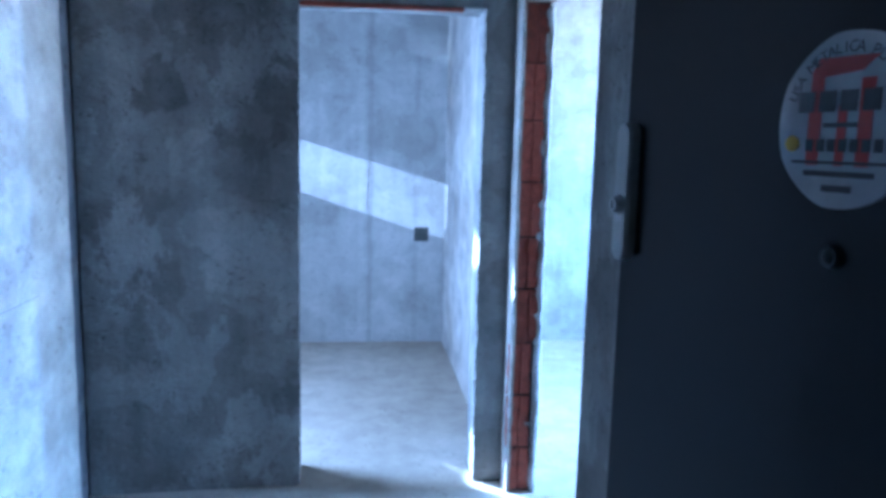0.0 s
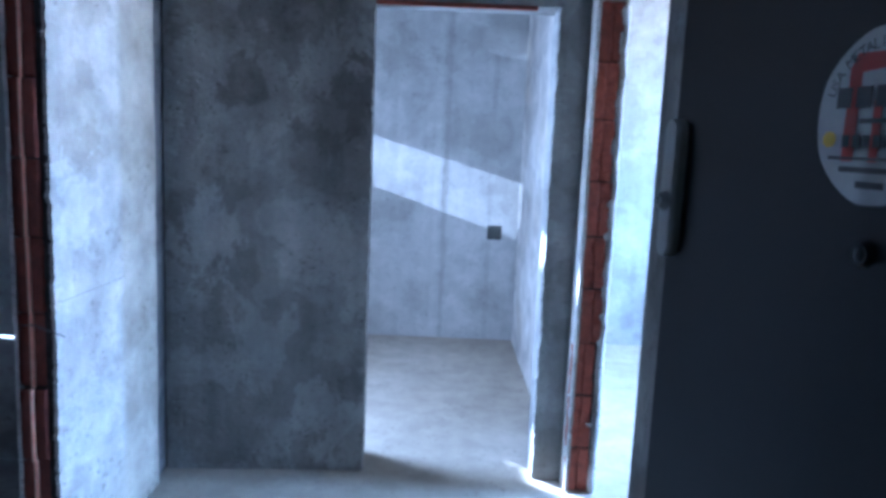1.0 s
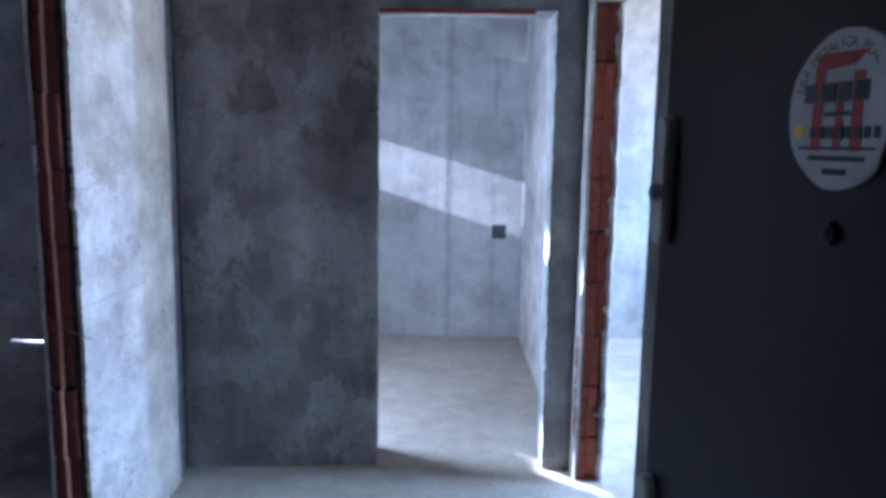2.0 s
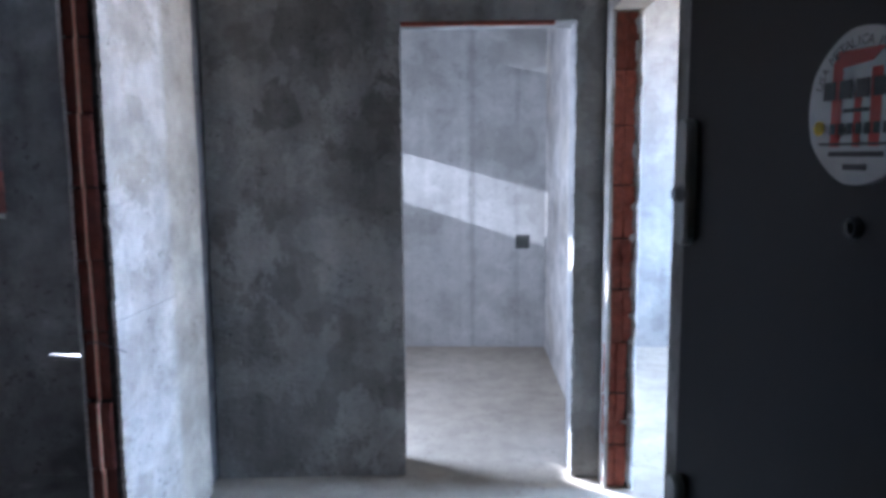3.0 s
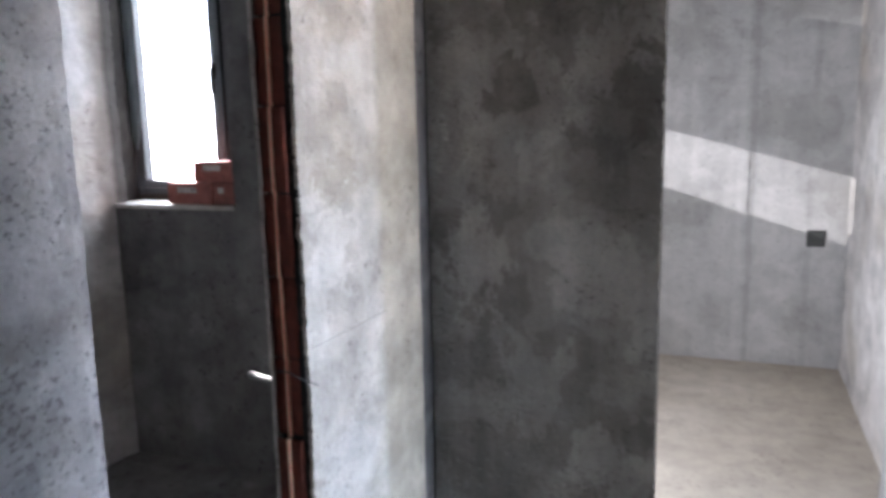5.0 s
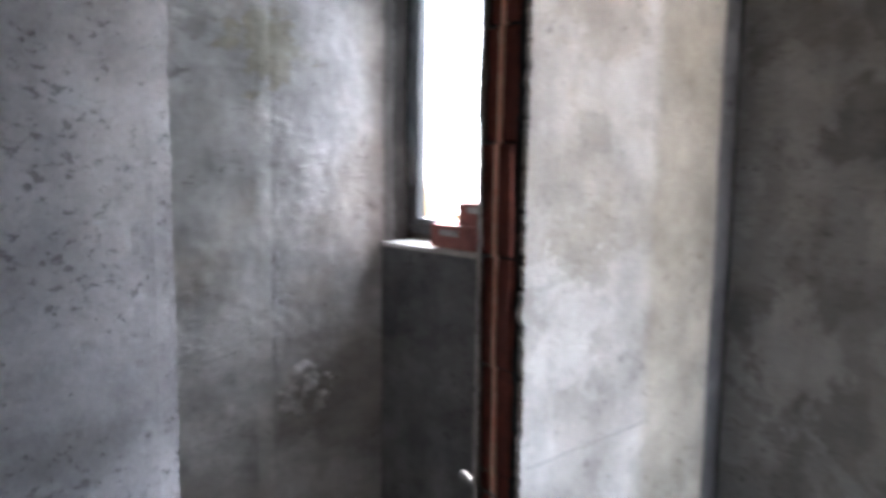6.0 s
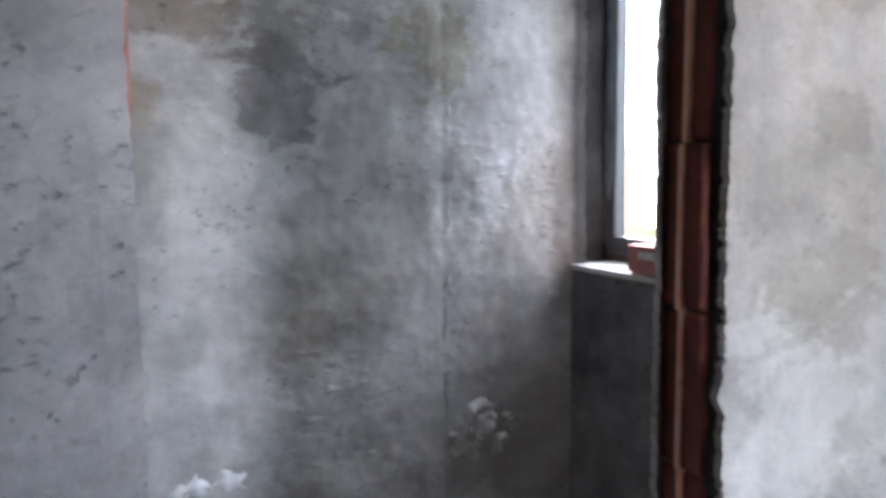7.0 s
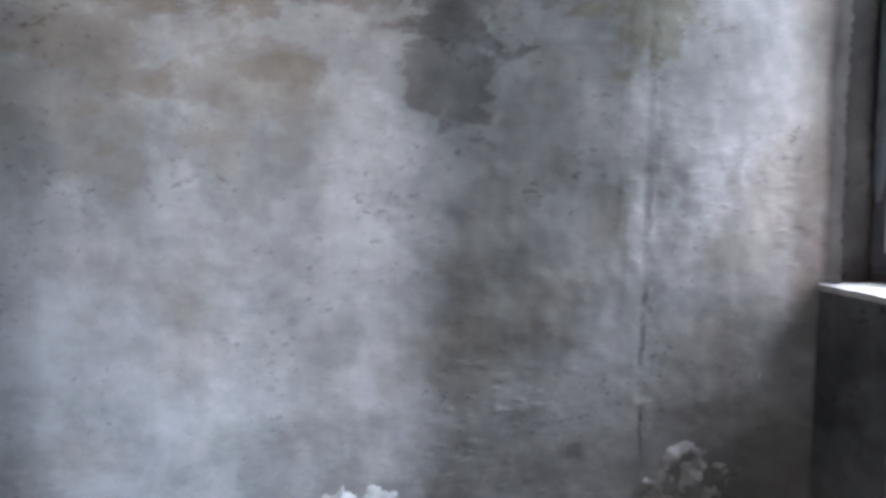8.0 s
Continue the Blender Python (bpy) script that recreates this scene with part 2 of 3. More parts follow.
FILM = surface("protective_film", (0.36, 0.40, 0.42), 0.3, 0, 0.2, 14, 0.3, 0.003)
PVC = surface("grey_pvc", (0.10, 0.105, 0.11), 0.35, 0, 0.1, 20, 0.05, 0.001)
PIPE = surface("grey_pipe", (0.11, 0.11, 0.11), 0.45, 0, 0.25, 30)
FOAM = surface("mounting_foam", (0.10, 0.09, 0.075), 0.95, 0, 0.5, 45, 0.8, 0.01)
LENS = surface("peephole_glass", (0.02, 0.02, 0.02), 0.05, 0, 0.05)
GLASS, gnt, gb = tree("window_glass")
gb.inputs["Transmission Weight"].default_value, gb.inputs["Roughness"].default_value, gb.inputs["IOR"].default_value = 1.0, 0.0, 1.1

# ---- mesh helpers ----


def link(name, bm, mat, parent=None, label="", smooth=False):
    me = bpy.data.meshes.new(name)
    bm.normal_update()
    bm.to_mesh(me)
    bm.free()
    if smooth:
        for p in me.polygons:
            p.use_smooth = True
    if mat:
        me.materials.append(mat)
    ob = new(name, me)
    if parent:
        ob.parent = parent
    if label:
        ob["label"] = label
    return ob


part = link


def box(bm, x0, x1, y0, y1, z0, z1, bevel=0.0):
    m = Matrix.Translation(((x0 + x1) / 2, (y0 + y1) / 2, (z0 + z1) / 2)) @ Matrix.Diagonal((x1 - x0, y1 - y0, z1 - z0, 1))
    vs = bmesh.ops.create_cube(bm, size=1, matrix=m)["verts"]
    if bevel:
        es = list({e for v in vs for e in v.link_edges})
        bmesh.ops.bevel(bm, geom=es, offset=bevel, segments=2, affect="EDGES", profile=0.5)


def tube(bm, a, b, r, n=16, r2=None):
    a, b = Vector(a), Vector(b)
    q = (b - a).to_track_quat("Z", "Y").to_matrix().to_4x4()
    bmesh.ops.create_cone(bm, cap_ends=True, segments=n, radius1=r, radius2=r if r2 is None else r2, depth=(b - a).length, matrix=Matrix.Translation((a + b) / 2) @ q)


def slab(bm, o, u, n, length, height, thick, step=0.03, amp=0.004, jag=(0, 0, 0, 0), lip=0.0, lumps=0.0, holes=0.0, ridge=0.0):
    """An uneven coat: a grid from o along u and up z, facing n, with ragged ends (start, end, foot, head) and a back edge thick behind."""
    o, u, n, up = Vector(o), Vector(u), Vector(n), Vector((0, 0, 1))
    cu, cv = max(2, round(length / step)), max(2, round(height / (0.006 if jag[0] or jag[1] else step)))
    rows = []
    for j in range(cv + 1):
        row = []
        for i in range(cu + 1):
            a, c = length * i / cu, height * j / cv
            p = o + u * a + up * c
            rag = noise.noise(p * 9.0) * 0.25 + noise.noise(p * 34.0) * 0.25 + noise.noise(p * 90.0) * 0.45 + noise.noise(p * 170.0) * 0.45 - 1.6 * max(0.0, noise.noise(p * 24.0 + Vector((4, 4, 4))) - 0.30) * (1 if jag[1] else -1)
            rag2 = noise.noise(p * 11.0 + Vector((5, 3, 1)))
            a += rag * (jag[0] * max(0, 1 - a / 0.05) + jag[1] * max(0, 1 - (length - a) / 0.05))
            c += rag2 * (jag[2] * max(0, 1 - c / 0.07) + jag[3] * max(0, 1 - (height - c) / 0.07))
            lift = amp * (noise.noise(p * 2.3) + 0.5 * noise.noise(p * 7.0) + 0.22 * noise.noise(p * 21.0))
            ends = min(1.0, (length - a if jag[1] else 9) / 0.03, (a if jag[0] else 9) / 0.03)
            lift += lip * max(0.0, 1 - (length - a) / 0.16) ** 2 - 0.006 * max(0.0, 1 - ends)
            if lumps:
                q = Vector((p.x * 9 + p.z * 5, p.y * 11 + p.z * 4 - p.x * 5, p.z * 21 - p.y * 5 + p.x * 6))
                patchy = max(0.0, noise.noise(p * 2.1 + Vector((3, 8, 2))) + 0.2)
                lift += lumps * patchy * (1.4 * max(0.0, noise.noise(q) - 0.22) + 1.1 * max(0.0, noise.noise(q * 2.1 + Vector((9, 1, 4))) - 0.28))
                lift -= lumps * patchy * 1.5 * max(0.0, noise.noise(q * 1.4 + Vector((2, 6, 5))) - 0.40)
            if ridge:
                off = p.y - ridge - 0.012 * noise.noise(Vector((0, 1, p.z * 4)))
                lift += 0.0022 * math.exp(-(off / 0.032) ** 4) * min(1.0, max(0.0, (p.z - 0.85) * 3)) * (0.8 + 0.7 * noise.noise(Vector((0, 0, p.z * 6))))
                lift += 0.004 * max(0.0, noise.noise(Vector((p.y * 40, 0, p.z * 26))) - 0.1) * math.exp(-((off - 0.065) / 0.022) ** 2)
            if holes:
                lift -= holes * (max(0.0, noise.noise(p * 52 + Vector((1, 1, 7))) - 0.30) + 0.8 * max(0.0, noise.noise(p * 70) - 0.42))
            row.append(bm.verts.new(o + u * a + up * c + n * lift))
        rows.append(row)
    flip = u.cross(up).dot(n) < 0

    def face(q):
        bm.faces.new(q[::-1] if flip else q)

    for j in range(cv):
        for i in range(cu):
            face([rows[j][i], rows[j][i + 1], rows[j + 1][i + 1], rows[j + 1][i]])
    rim = [rows[0][i] for i in range(cu)] + [rows[j][cu] for j in range(cv)] + [rows[cv][i] for i in range(cu, 0, -1)] + [rows[j][0] for j in range(cv, 0, -1)]
    back = [bm.verts.new(v.co - n * thick) for v in rim]
    for k in range(len(rim)):
        k2 = (k + 1) % len(rim)
        face([rim[k2], rim[k], back[k], back[k2]])


def structure(name, bm, mat, label, category="wall", smooth=False):
    return tagged(link(name, bm, mat, smooth=smooth), label, category, kind="structure")


# ---- plan ----
H, LINTEL = 2.85, 2.205
XL, XLB = -1.197, -1.335          # hall side and bath side of the left wall
BY0, BY1 = 1.4155, 2.166          # bath opening
YD, YDB = 3.23, 3.46              # hall end wall
XE, XO = -0.2955, 0.525           # opening in the hall end wall
XR, XRB = 0.66, 0.80              # right partition
RY0, RY1 = 2.04, 3.10             # opening to the right room
YF = 5.771                        # far wall
BX, WY = -2.94, 3.197             # bath side wall, bath window wall
SILL = 1.318
COAT = 0.014
COAT_END = 3.045                   # where the render on the left wall stops
X, Y = (1, 0, 0), (0, 1, 0)
NX, NY = (-1, 0, 0), (0, -1, 0)

# ---- floor and ceiling ----
bm = bmesh.new()
box(bm, -3.5, 4.6, -2.6, 6.2, -0.15, -0.012)
nx, ny = 120, 120
grid = [[bm.verts.new((-3.4 + 7.9 * i / nx, -2.5 + 8.6 * j / ny, 0.003 * noise.noise(Vector((i * 0.2, j * 0.2, 0))))) for i in range(nx + 1)] for j in range(ny + 1)]
for j in range(ny):
    for i in range(nx):
        bm.faces.new([grid[j][i], grid[j][i + 1], grid[j + 1][i + 1], grid[j + 1][i]])
structure("floor", bm, SCREED, "pale dusty cement screed floor, bare and unfinished", "floor", True)
# thin dark sheet that puts the bathroom's shade into the floor colour
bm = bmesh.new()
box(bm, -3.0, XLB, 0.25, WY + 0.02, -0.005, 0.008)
structure("floor_bath", bm, DIM, "cement floor of the bathroom, coloured dark for its shade", "floor")
bm = bmesh.new()
box(bm, -1.40, 4.6, -2.6, 6.2, H, H + 0.15)
box(bm, -3.5, -1.40, -2.6, 3.65, H, H + 0.15)
structure("ceiling", bm, FAR, "bare grey concrete ceiling slab", "ceiling")

# ---- left hall wall, with the opening to the bathroom ----
bm = bmesh.new()
slab(bm, (XL, 0.06, 0), Y, X, BY0 - 0.06, H, COAT, 0.010, 0.004, (0, 0.004, 0, 0), lumps=0.005, holes=0.008)
box(bm, XLB + 0.012, XL - COAT, 0.06, BY0 - 0.03, 0, H)
slab(bm, (XLB, 0.06, 0), Y, NX, BY0 - 0.10, H, COAT, 0.05, 0.004, (0, 0.005, 0, 0))
structure("wall_left_near", bm, ROUGH, "rough grey cement-rendered partition wall with pits and a ragged edge")
bm = bmesh.new()
slab(bm, (XL, BY1 + 0.019, 0), Y, X, COAT_END - BY1 - 0.019, H, COAT, 0.011, 0.005, (0.010, 0.004, 0, 0), lumps=0.007, holes=0.006)
box(bm, XLB + 0.012, XL - COAT, BY1 + 0.05, COAT_END - 0.008, 0, H)
box(bm, XLB + 0.012, XL - 0.045, COAT_END - 0.008, YD + 0.05, 0, H)
slab(bm, (XLB, BY1, 0), Y, NX, WY - BY1, H, COAT, 0.04, 0.004, (0.011, 0, 0, 0))
structure("wall_left_far", bm, RENDER, "pale grey cement-rendered hall wall with trowel marks")
bm = bmesh.new()
slab(bm, (XL, BY0, LINTEL), Y, X, BY1 - BY0, H - LINTEL, COAT, 0.04, 0.004)
slab(bm, (XLB, BY0, LINTEL), Y, NX, BY1 - BY0, H - LINTEL, COAT, 0.04, 0.004)
box(bm, XLB + 0.012, XL - COAT, BY0 - 0.03, BY1 + 0.03, LINTEL + 0.003, H)
structure("wall_left_lintel", bm, RENDER, "rendered lintel over the bathroom opening")

# strip where the render stops; its dark colour also carries the corner's shade
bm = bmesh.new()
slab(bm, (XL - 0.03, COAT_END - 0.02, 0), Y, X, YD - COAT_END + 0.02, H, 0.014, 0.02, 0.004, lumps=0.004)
structure("wall_left_corner", bm, DIM, "unplastered concrete strip in the corner of the hall, coloured dark for shade")

# ---- hall end wall, with the opening to the far room ----
bm = bmesh.new()
along = Vector((XE - XL + 0.02, 0.056, 0))
slab(bm, (XL - 0.02, YD - 0.042, 0), along.normalized(), Vector((along.y, -along.x, 0)).normalized(), along.length, H, 0.05, 0.012, 0.004, (0, 0.014, 0, 0), lumps=0.004, holes=0.008)
box(bm, XLB, XE - 0.012, YD + 0.03, YDB, 0, H)
structure("wall_hall_end", bm, CAST, "dark mottled cast concrete wall at the end of the hall")
bm = bmesh.new()
slab(bm, (XO, YD, 0), X, NY, XR - XO, H, 0.03, 0.02, 0.003, (0.014, 0, 0, 0))
slab(bm, (XO, YDB, 0), NY, NX, YDB - YD - 0.004, H, 0.03, 0.02, 0.003, (0.01, 0.008, 0, 0))
box(bm, XO + 0.028, XR, YD + 0.03, YDB, 0, H)
structure("wall_hall_end_stub", bm, CAST, "narrow concrete pier beside the opening")
bm = bmesh.new()
slab(bm, (XE, YD, LINTEL), X, NY, XO - XE, H - LINTEL, 0.03, 0.04, 0.003, (0, 0, 0.008, 0))
box(bm, XE - 0.012, XO + 0.03, YD + 0.03, YDB, LINTEL + 0.002, H)
structure("wall_hall_end_lintel", bm, CAST, "concrete lintel over the far opening")
bm = bmesh.new()
box(bm, XE + 0.005, XO - 0.10, YD - 0.004, YD + 0.026, LINTEL - 0.018, LINTEL + 0.001, 0.004)
structure("lintel_soffit", bm, CLAY, "red fired-clay lintel strip under the concrete", "lintel")

# ---- right partition, with the opening to the right room ----
bm = bmesh.new()
slab(bm, (XR, RY1, 0), Y, NX, YD - RY1 + 0.005, H, COAT, 0.02, 0.003, (0.014, 0, 0, 0))
slab(bm, (XR, YDB, 0), Y, NX, YF - YDB, H, COAT, 0.05, 0.004)
slab(bm, (XRB, RY1, 0), Y, X, YF - RY1, H, COAT, 0.04, 0.004, (0.02, 0, 0, 0))
box(bm, XR + COAT, XRB - 0.012, RY1 + 0.066, YF, 0, H)
structure("wall_partition_far", bm, RENDER, "pale rendered partition between the two far rooms")
bm = bmesh.new()
slab(bm, (XR, 0.06, 0), Y, NX, RY0 - 0.06, H, COAT, 0.03, 0.004, (0, 0.014, 0, 0))
slab(bm, (XRB, 0.06, 0), Y, X, RY0 - 0.06, H, COAT, 0.05, 0.004, (0, 0.014, 0, 0))
slab(bm, (XR, RY0, 0), X, Y, XRB - XR, H, COAT, 0.03, 0.004)
box(bm, XR + COAT, XRB - 0.012, 0.06, RY0 - 0.012, 0, H)
structure("wall_partition_near", bm, CAST, "dark grey rendered hall wall behind the open door")
bm = bmesh.new()
box(bm, XR, XRB, RY0 - 0.02, RY1 + 0.03, LINTEL + 0.02, H)
structure("wall_partition_lintel", bm, RENDER, "concrete lintel over the opening to the bright room")

# ---- far rooms ----
KX = -1.34                         # window wall of the far room
bm = bmesh.new()
slab(bm, (KX, YF, 0), X, NY, XR - KX, H, 0.02, 0.03, 0.003)
slab(bm, (0.0, YF - 0.004, 0), X, NY, 0.045, H, 0.01, 0.02, 0.002)
slab(bm, (-0.62, YF - 0.004, 0), X, NY, 0.04, H, 0.01, 0.02, 0.002)
slab(bm, (XRB, YF, 0), X, NY, 4.0 - XRB, H, 0.02, 0.06, 0.003)
box(bm, KX - 0.06, 4.2, YF + 0.02, YF + 0.22, 0, H)
structure("wall_far", bm, FAR, "pale smooth concrete outer wall with vertical board marks")
SZ0, SZ1 = 1.49, 1.87              # the gap that the added slats leave
KY0, KY1 = 4.65, 5.40
# unseen wall whose openings are sized to shape the light
bm = bmesh.new()
for y0, y1, z0, z1 in ((YDB - 0.02, YF, 0, 0.5), (YDB - 0.02, 3.5, 0.5, H), (4.2, YF, 0.5, SZ0), (4.2, KY0, SZ0, H), (3.5, 4.2, 2.3, H), (KY1, YF, SZ0, H), (KY0, KY1, 2.81, H), (KY0, 4.80, SZ0, 1.57)):
    box(bm, KX - 0.06, KX, y0, y1, z0, z1)
structure("wall_far_room_window", bm, FAR, "concrete window wall of the far room")
# unseen slats added to shape the sun streak and spots in the hall
shutter = tagged(new("light_mask"), "unseen grey slats added to shape the sun to a narrow gap", "shutter", kind="structure")
SLAT = surface("mask_slat", (0.45, 0.45, 0.45), 0.5)
for k in range(9):
    bm = bmesh.new()
    z0 = SZ1 + k * 0.096
    for y0, y1 in ((KY0 - 0.03, KY1 + 0.03),) if k < 8 else ((KY0 - 0.03, 4.655), (4.95, KY1 + 0.03)):
        box(bm, KX - 0.055, KX - 0.025, y0, y1, z0, z0 + (0.0965 if k < 8 else 0.175), 0.004)
    part("slat", bm, SLAT, shutter)
# added unseen block: stops the sun through part of the gap, not the spot
bm = bmesh.new()
box(bm, -1.95, -1.85, 5.30, 6.6, 0, H)
structure("sun_blocker", bm, FAR, "unseen block added outside to keep the sun off part of the gap", "wall")
bm = bmesh.new()
box(bm, 4.0, 4.2, 1.0, YF, 0, 0.9)
box(bm, 4.0, 4.2, 1.0, 2.70, 0.9, 2.35)
box(bm, 4.0, 4.2, 3.55, 4.10, 0.9, 2.35)
box(bm, 4.0, 4.2, 4.10, 5.55, 0.9, 1.38)
box(bm, 4.0, 4.2, 5.55, YF, 0.9, 2.35)
box(bm, 4.0, 4.2, 1.0, YF, 2.35, H)
structure("wall_right_room_window", bm, FAR, "concrete window wall of the bright room")
bm = bmesh.new()
box(bm, XRB, 4.2, 0.8, 1.0, 0, H)
structure("wall_right_room_near", bm, RENDER, "grey rendered inner wall of the bright room")

# ---- bathroom shell ----
bm = bmesh.new()
# lip: invented bend that turns the wall's end from the window to darken it
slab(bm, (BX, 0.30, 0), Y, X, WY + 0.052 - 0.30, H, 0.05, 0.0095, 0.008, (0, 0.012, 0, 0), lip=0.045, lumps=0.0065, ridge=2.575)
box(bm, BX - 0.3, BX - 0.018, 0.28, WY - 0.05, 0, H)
structure("wall_bath_side", bm, BATH, "uneven cement-rendered bathroom wall with trowel lumps, stains and painted shade by the window")
# near-black strip puts the shade beside the window into colour
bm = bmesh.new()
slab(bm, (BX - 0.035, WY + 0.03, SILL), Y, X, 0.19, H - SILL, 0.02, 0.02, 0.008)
structure("wall_bath_side_shade", bm, NEAR_BLACK, "near-black strip beside the bathroom window, standing in for shade")
bm = bmesh.new()
box(bm, BX - 0.3, XLB, 0.06, 0.28, 0, H)
structure("wall_bath_near", bm, BATH, "rough rendered bathroom wall")
WX0, WX1, WTOP = -3.11, -2.205, 2.66
# window wall toned dark to deepen the shade below the sill
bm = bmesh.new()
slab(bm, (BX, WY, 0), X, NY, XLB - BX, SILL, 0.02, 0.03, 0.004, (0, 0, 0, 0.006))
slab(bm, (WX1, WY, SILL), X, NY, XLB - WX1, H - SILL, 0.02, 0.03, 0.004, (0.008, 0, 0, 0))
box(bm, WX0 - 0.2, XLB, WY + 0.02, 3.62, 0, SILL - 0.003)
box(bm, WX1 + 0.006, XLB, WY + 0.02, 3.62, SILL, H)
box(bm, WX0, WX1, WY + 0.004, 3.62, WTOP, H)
structure("wall_bath_window", bm, DIM, "rendered bathroom wall under and beside the window, toned dark to deepen its shade")
# reveal coloured near-black in place of its shadow
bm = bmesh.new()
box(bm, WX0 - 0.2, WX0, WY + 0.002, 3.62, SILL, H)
structure("window_reveal", bm, NEAR_BLACK, "unplastered reveal beside the bathroom window, coloured near-black for its shade", "window reveal")
bm = bmesh.new()
box(bm, XLB, KX - 0.05, WY + 0.03, 3.62, 0, H)
structure("wall_bath_corner", bm, CAST, "concrete corner between bathroom and far room")

# ---- entrance wall and stair landing behind the camera ----
bm = bmesh.new()
box(bm, -3.5, -0.42, -0.10, 0.06, 0, H)
box(bm, 0.74, 4.2, -0.10, 0.06, 0, H)
box(bm, -0.42, 0.74, -0.10, 0.06, 2.12, H)
structure("wall_entrance", bm, RENDER, "rendered wall around the entrance door")
bm = bmesh.new()
box(bm, -1.8, -1.6, -2.5, -0.10, 0, H)
box(bm, 1.8, 2.0, -2.5, -0.10, 0, H)
box(bm, -1.8, 2.0, -2.6, -2.4, 0, H)
structure("wall_landing", bm, CAST, "bare concrete walls of the stair landing")
door_frame = tagged(new("door_frame"), "dark steel entrance door frame", "door frame", kind="structure")
for nm, c in (("jamb", (-0.42, -0.36, -0.08, 0.10, 0, 2.12)), ("jamb", (0.68, 0.74, -0.08, 0.10, 0, 2.12)), ("head", (-0.42, 0.74, -0.08, 0.10, 2.06, 2.12))):
    bm = bmesh.new()
    box(bm, *c, 0.004)
    part(nm, bm, FRAME_PAINT, door_frame)

# ---- entrance door leaf ----
door = tagged(new("door_1"), "open black steel security door with a foil sticker and lock plates", "door", kind="structure")
door.matrix_world = pose(0.65, 0.22, 0, 0, 0, -80.0)
bm = bmesh.new()
box(bm, -1.0, 0.0, -0.03, 0.03, 0.012, 2.06, 0.006)
part("leaf_panel", bm, STEEL, door)
bm = bmesh.new()
box(bm, -1.012, -0.985, 0.018, 0.040, 0.012, 2.06, 0.004)
part("rebate", bm, FRAME_PAINT, door, "folded steel rebate along the edge")


def plate(z, parent):
    """An oval lock plate with a cylinder guard."""
    bm = bmesh.new()
    ring = []
    for k in range(40):
        a = 2 * math.pi * k / 40
        ring.append((0.024 * math.cos(a), (0.0985 if math.sin(a) > 0 else -0.0985) + 0.024 * math.sin(a)))
    front = [bm.verts.new((x * 0.84, -0.052, z + v * 0.985)) for x, v in ring]
    mid = [bm.verts.new((x, -0.045, z + v)) for x, v in ring]
    back = [bm.verts.new((x, -0.0295, z + v)) for x, v in ring]
    bm.faces.new(front)
    for k in range(40):
        k2 = (k + 1) % 40
        bm.faces.new([mid[k], mid[k2], front[k2], front[k]])
        bm.faces.new([back[k], back[k2], mid[k2], mid[k]])
    ob = part("lock_plate", bm, SATIN, parent, "satin nickel oval lock plate")
    ob.location = (-0.972, 0, 0)
    bm = bmesh.new()
    tube(bm, (0, -0.05, z - 0.022), (0, -0.060, z - 0.022), 0.0185, 24, 0.017)
    tube(bm, (0, -0.060, z - 0.022), (0, -0.066, z - 0.022), 0.015, 24, 0.012)
    part("cylinder_guard", bm, SATIN, ob, "turned metal cylinder guard")
    bm = bmesh.new()
    box(bm, -0.002, 0.002, -0.0675, -0.0655, z - 0.029, z - 0.015)
    part("keyway", bm, BLACK_PLASTIC, ob, "dark key slot")
    return ob


plate(1.534, door)
plate(0.812, door)
bm = bmesh.new()
tube(bm, (0, -0.029, 0), (0, -0.040, 0), 0.0165, 28, 0.013)
peep = part("peephole", bm, FRAME_PAINT, door, "dark peephole ring")
peep.location = (-0.502, 0, 1.489)
bm = bmesh.new()
bmesh.ops.create_uvsphere(bm, u_segments=20, v_segments=10, radius=0.0105, matrix=Matrix.Translation((0, -0.038, 0)) @ Matrix.Diagonal((1, 0.5, 1, 1)))
part("lens", bm, LENS, peep, "dark glass lens", True)

# the foil sticker, its outline a rounded badge with two sharp corners
SX, SZ = -0.502, 1.650
outline = []
for k in range(56):
    a = 2 * math.pi * k / 56
    r = 1.03 - 0.02 * abs(math.sin(3.5 * a))
    cut = 0.964 * math.cos(a) - 0.268 * math.sin(a)
    if cut > 0.5:
        r = min(r, 0.884 / cut)
    outline.append((0.146 * r * math.cos(a), 0.166 * r * math.sin(a)))
bm = bmesh.new()
f = [bm.verts.new((x * 0.99, -0.0345 - (0.006 * max(0.0, x / 0.146) ** 4), z * 0.99)) for x, z in outline]
bk = [bm.verts.new((x, -0.0308 - (0.005 * max(0.0, x / 0.146) ** 4), z)) for x, z in outline]
bm.faces.new(f)
for k in range(56):
    k2 = (k + 1) % 56
    bm.faces.new([bk[k], bk[k2], f[k2], f[k]])
sticker = part("sticker", bm, FOIL, door, "badge-shaped white foil sticker with red and black print")
sticker.location = (SX, 0, SZ)
sticker.scale = (0.72, 1, 0.62)


def print_shape(name, polys, mat, label=""):
    bm = bmesh.new()
    for poly in polys:
        lo = [bm.verts.new((x, -0.0352, z)) for x, z in poly]
        hi = [bm.verts.new((x, -0.0360, z)) for x, z in poly]
        bm.faces.new(hi)
        for k in range(len(poly)):
            k2 = (k + 1) % len(poly)
            bm.faces.new([lo[k], lo[k2], hi[k2], hi[k]])
    return part(name, bm, mat, sticker, label)


def rect(x0, x1, z0, z1):
    return [(x0, z0), (x1, z0), (x1, z1), (x0, z1)]


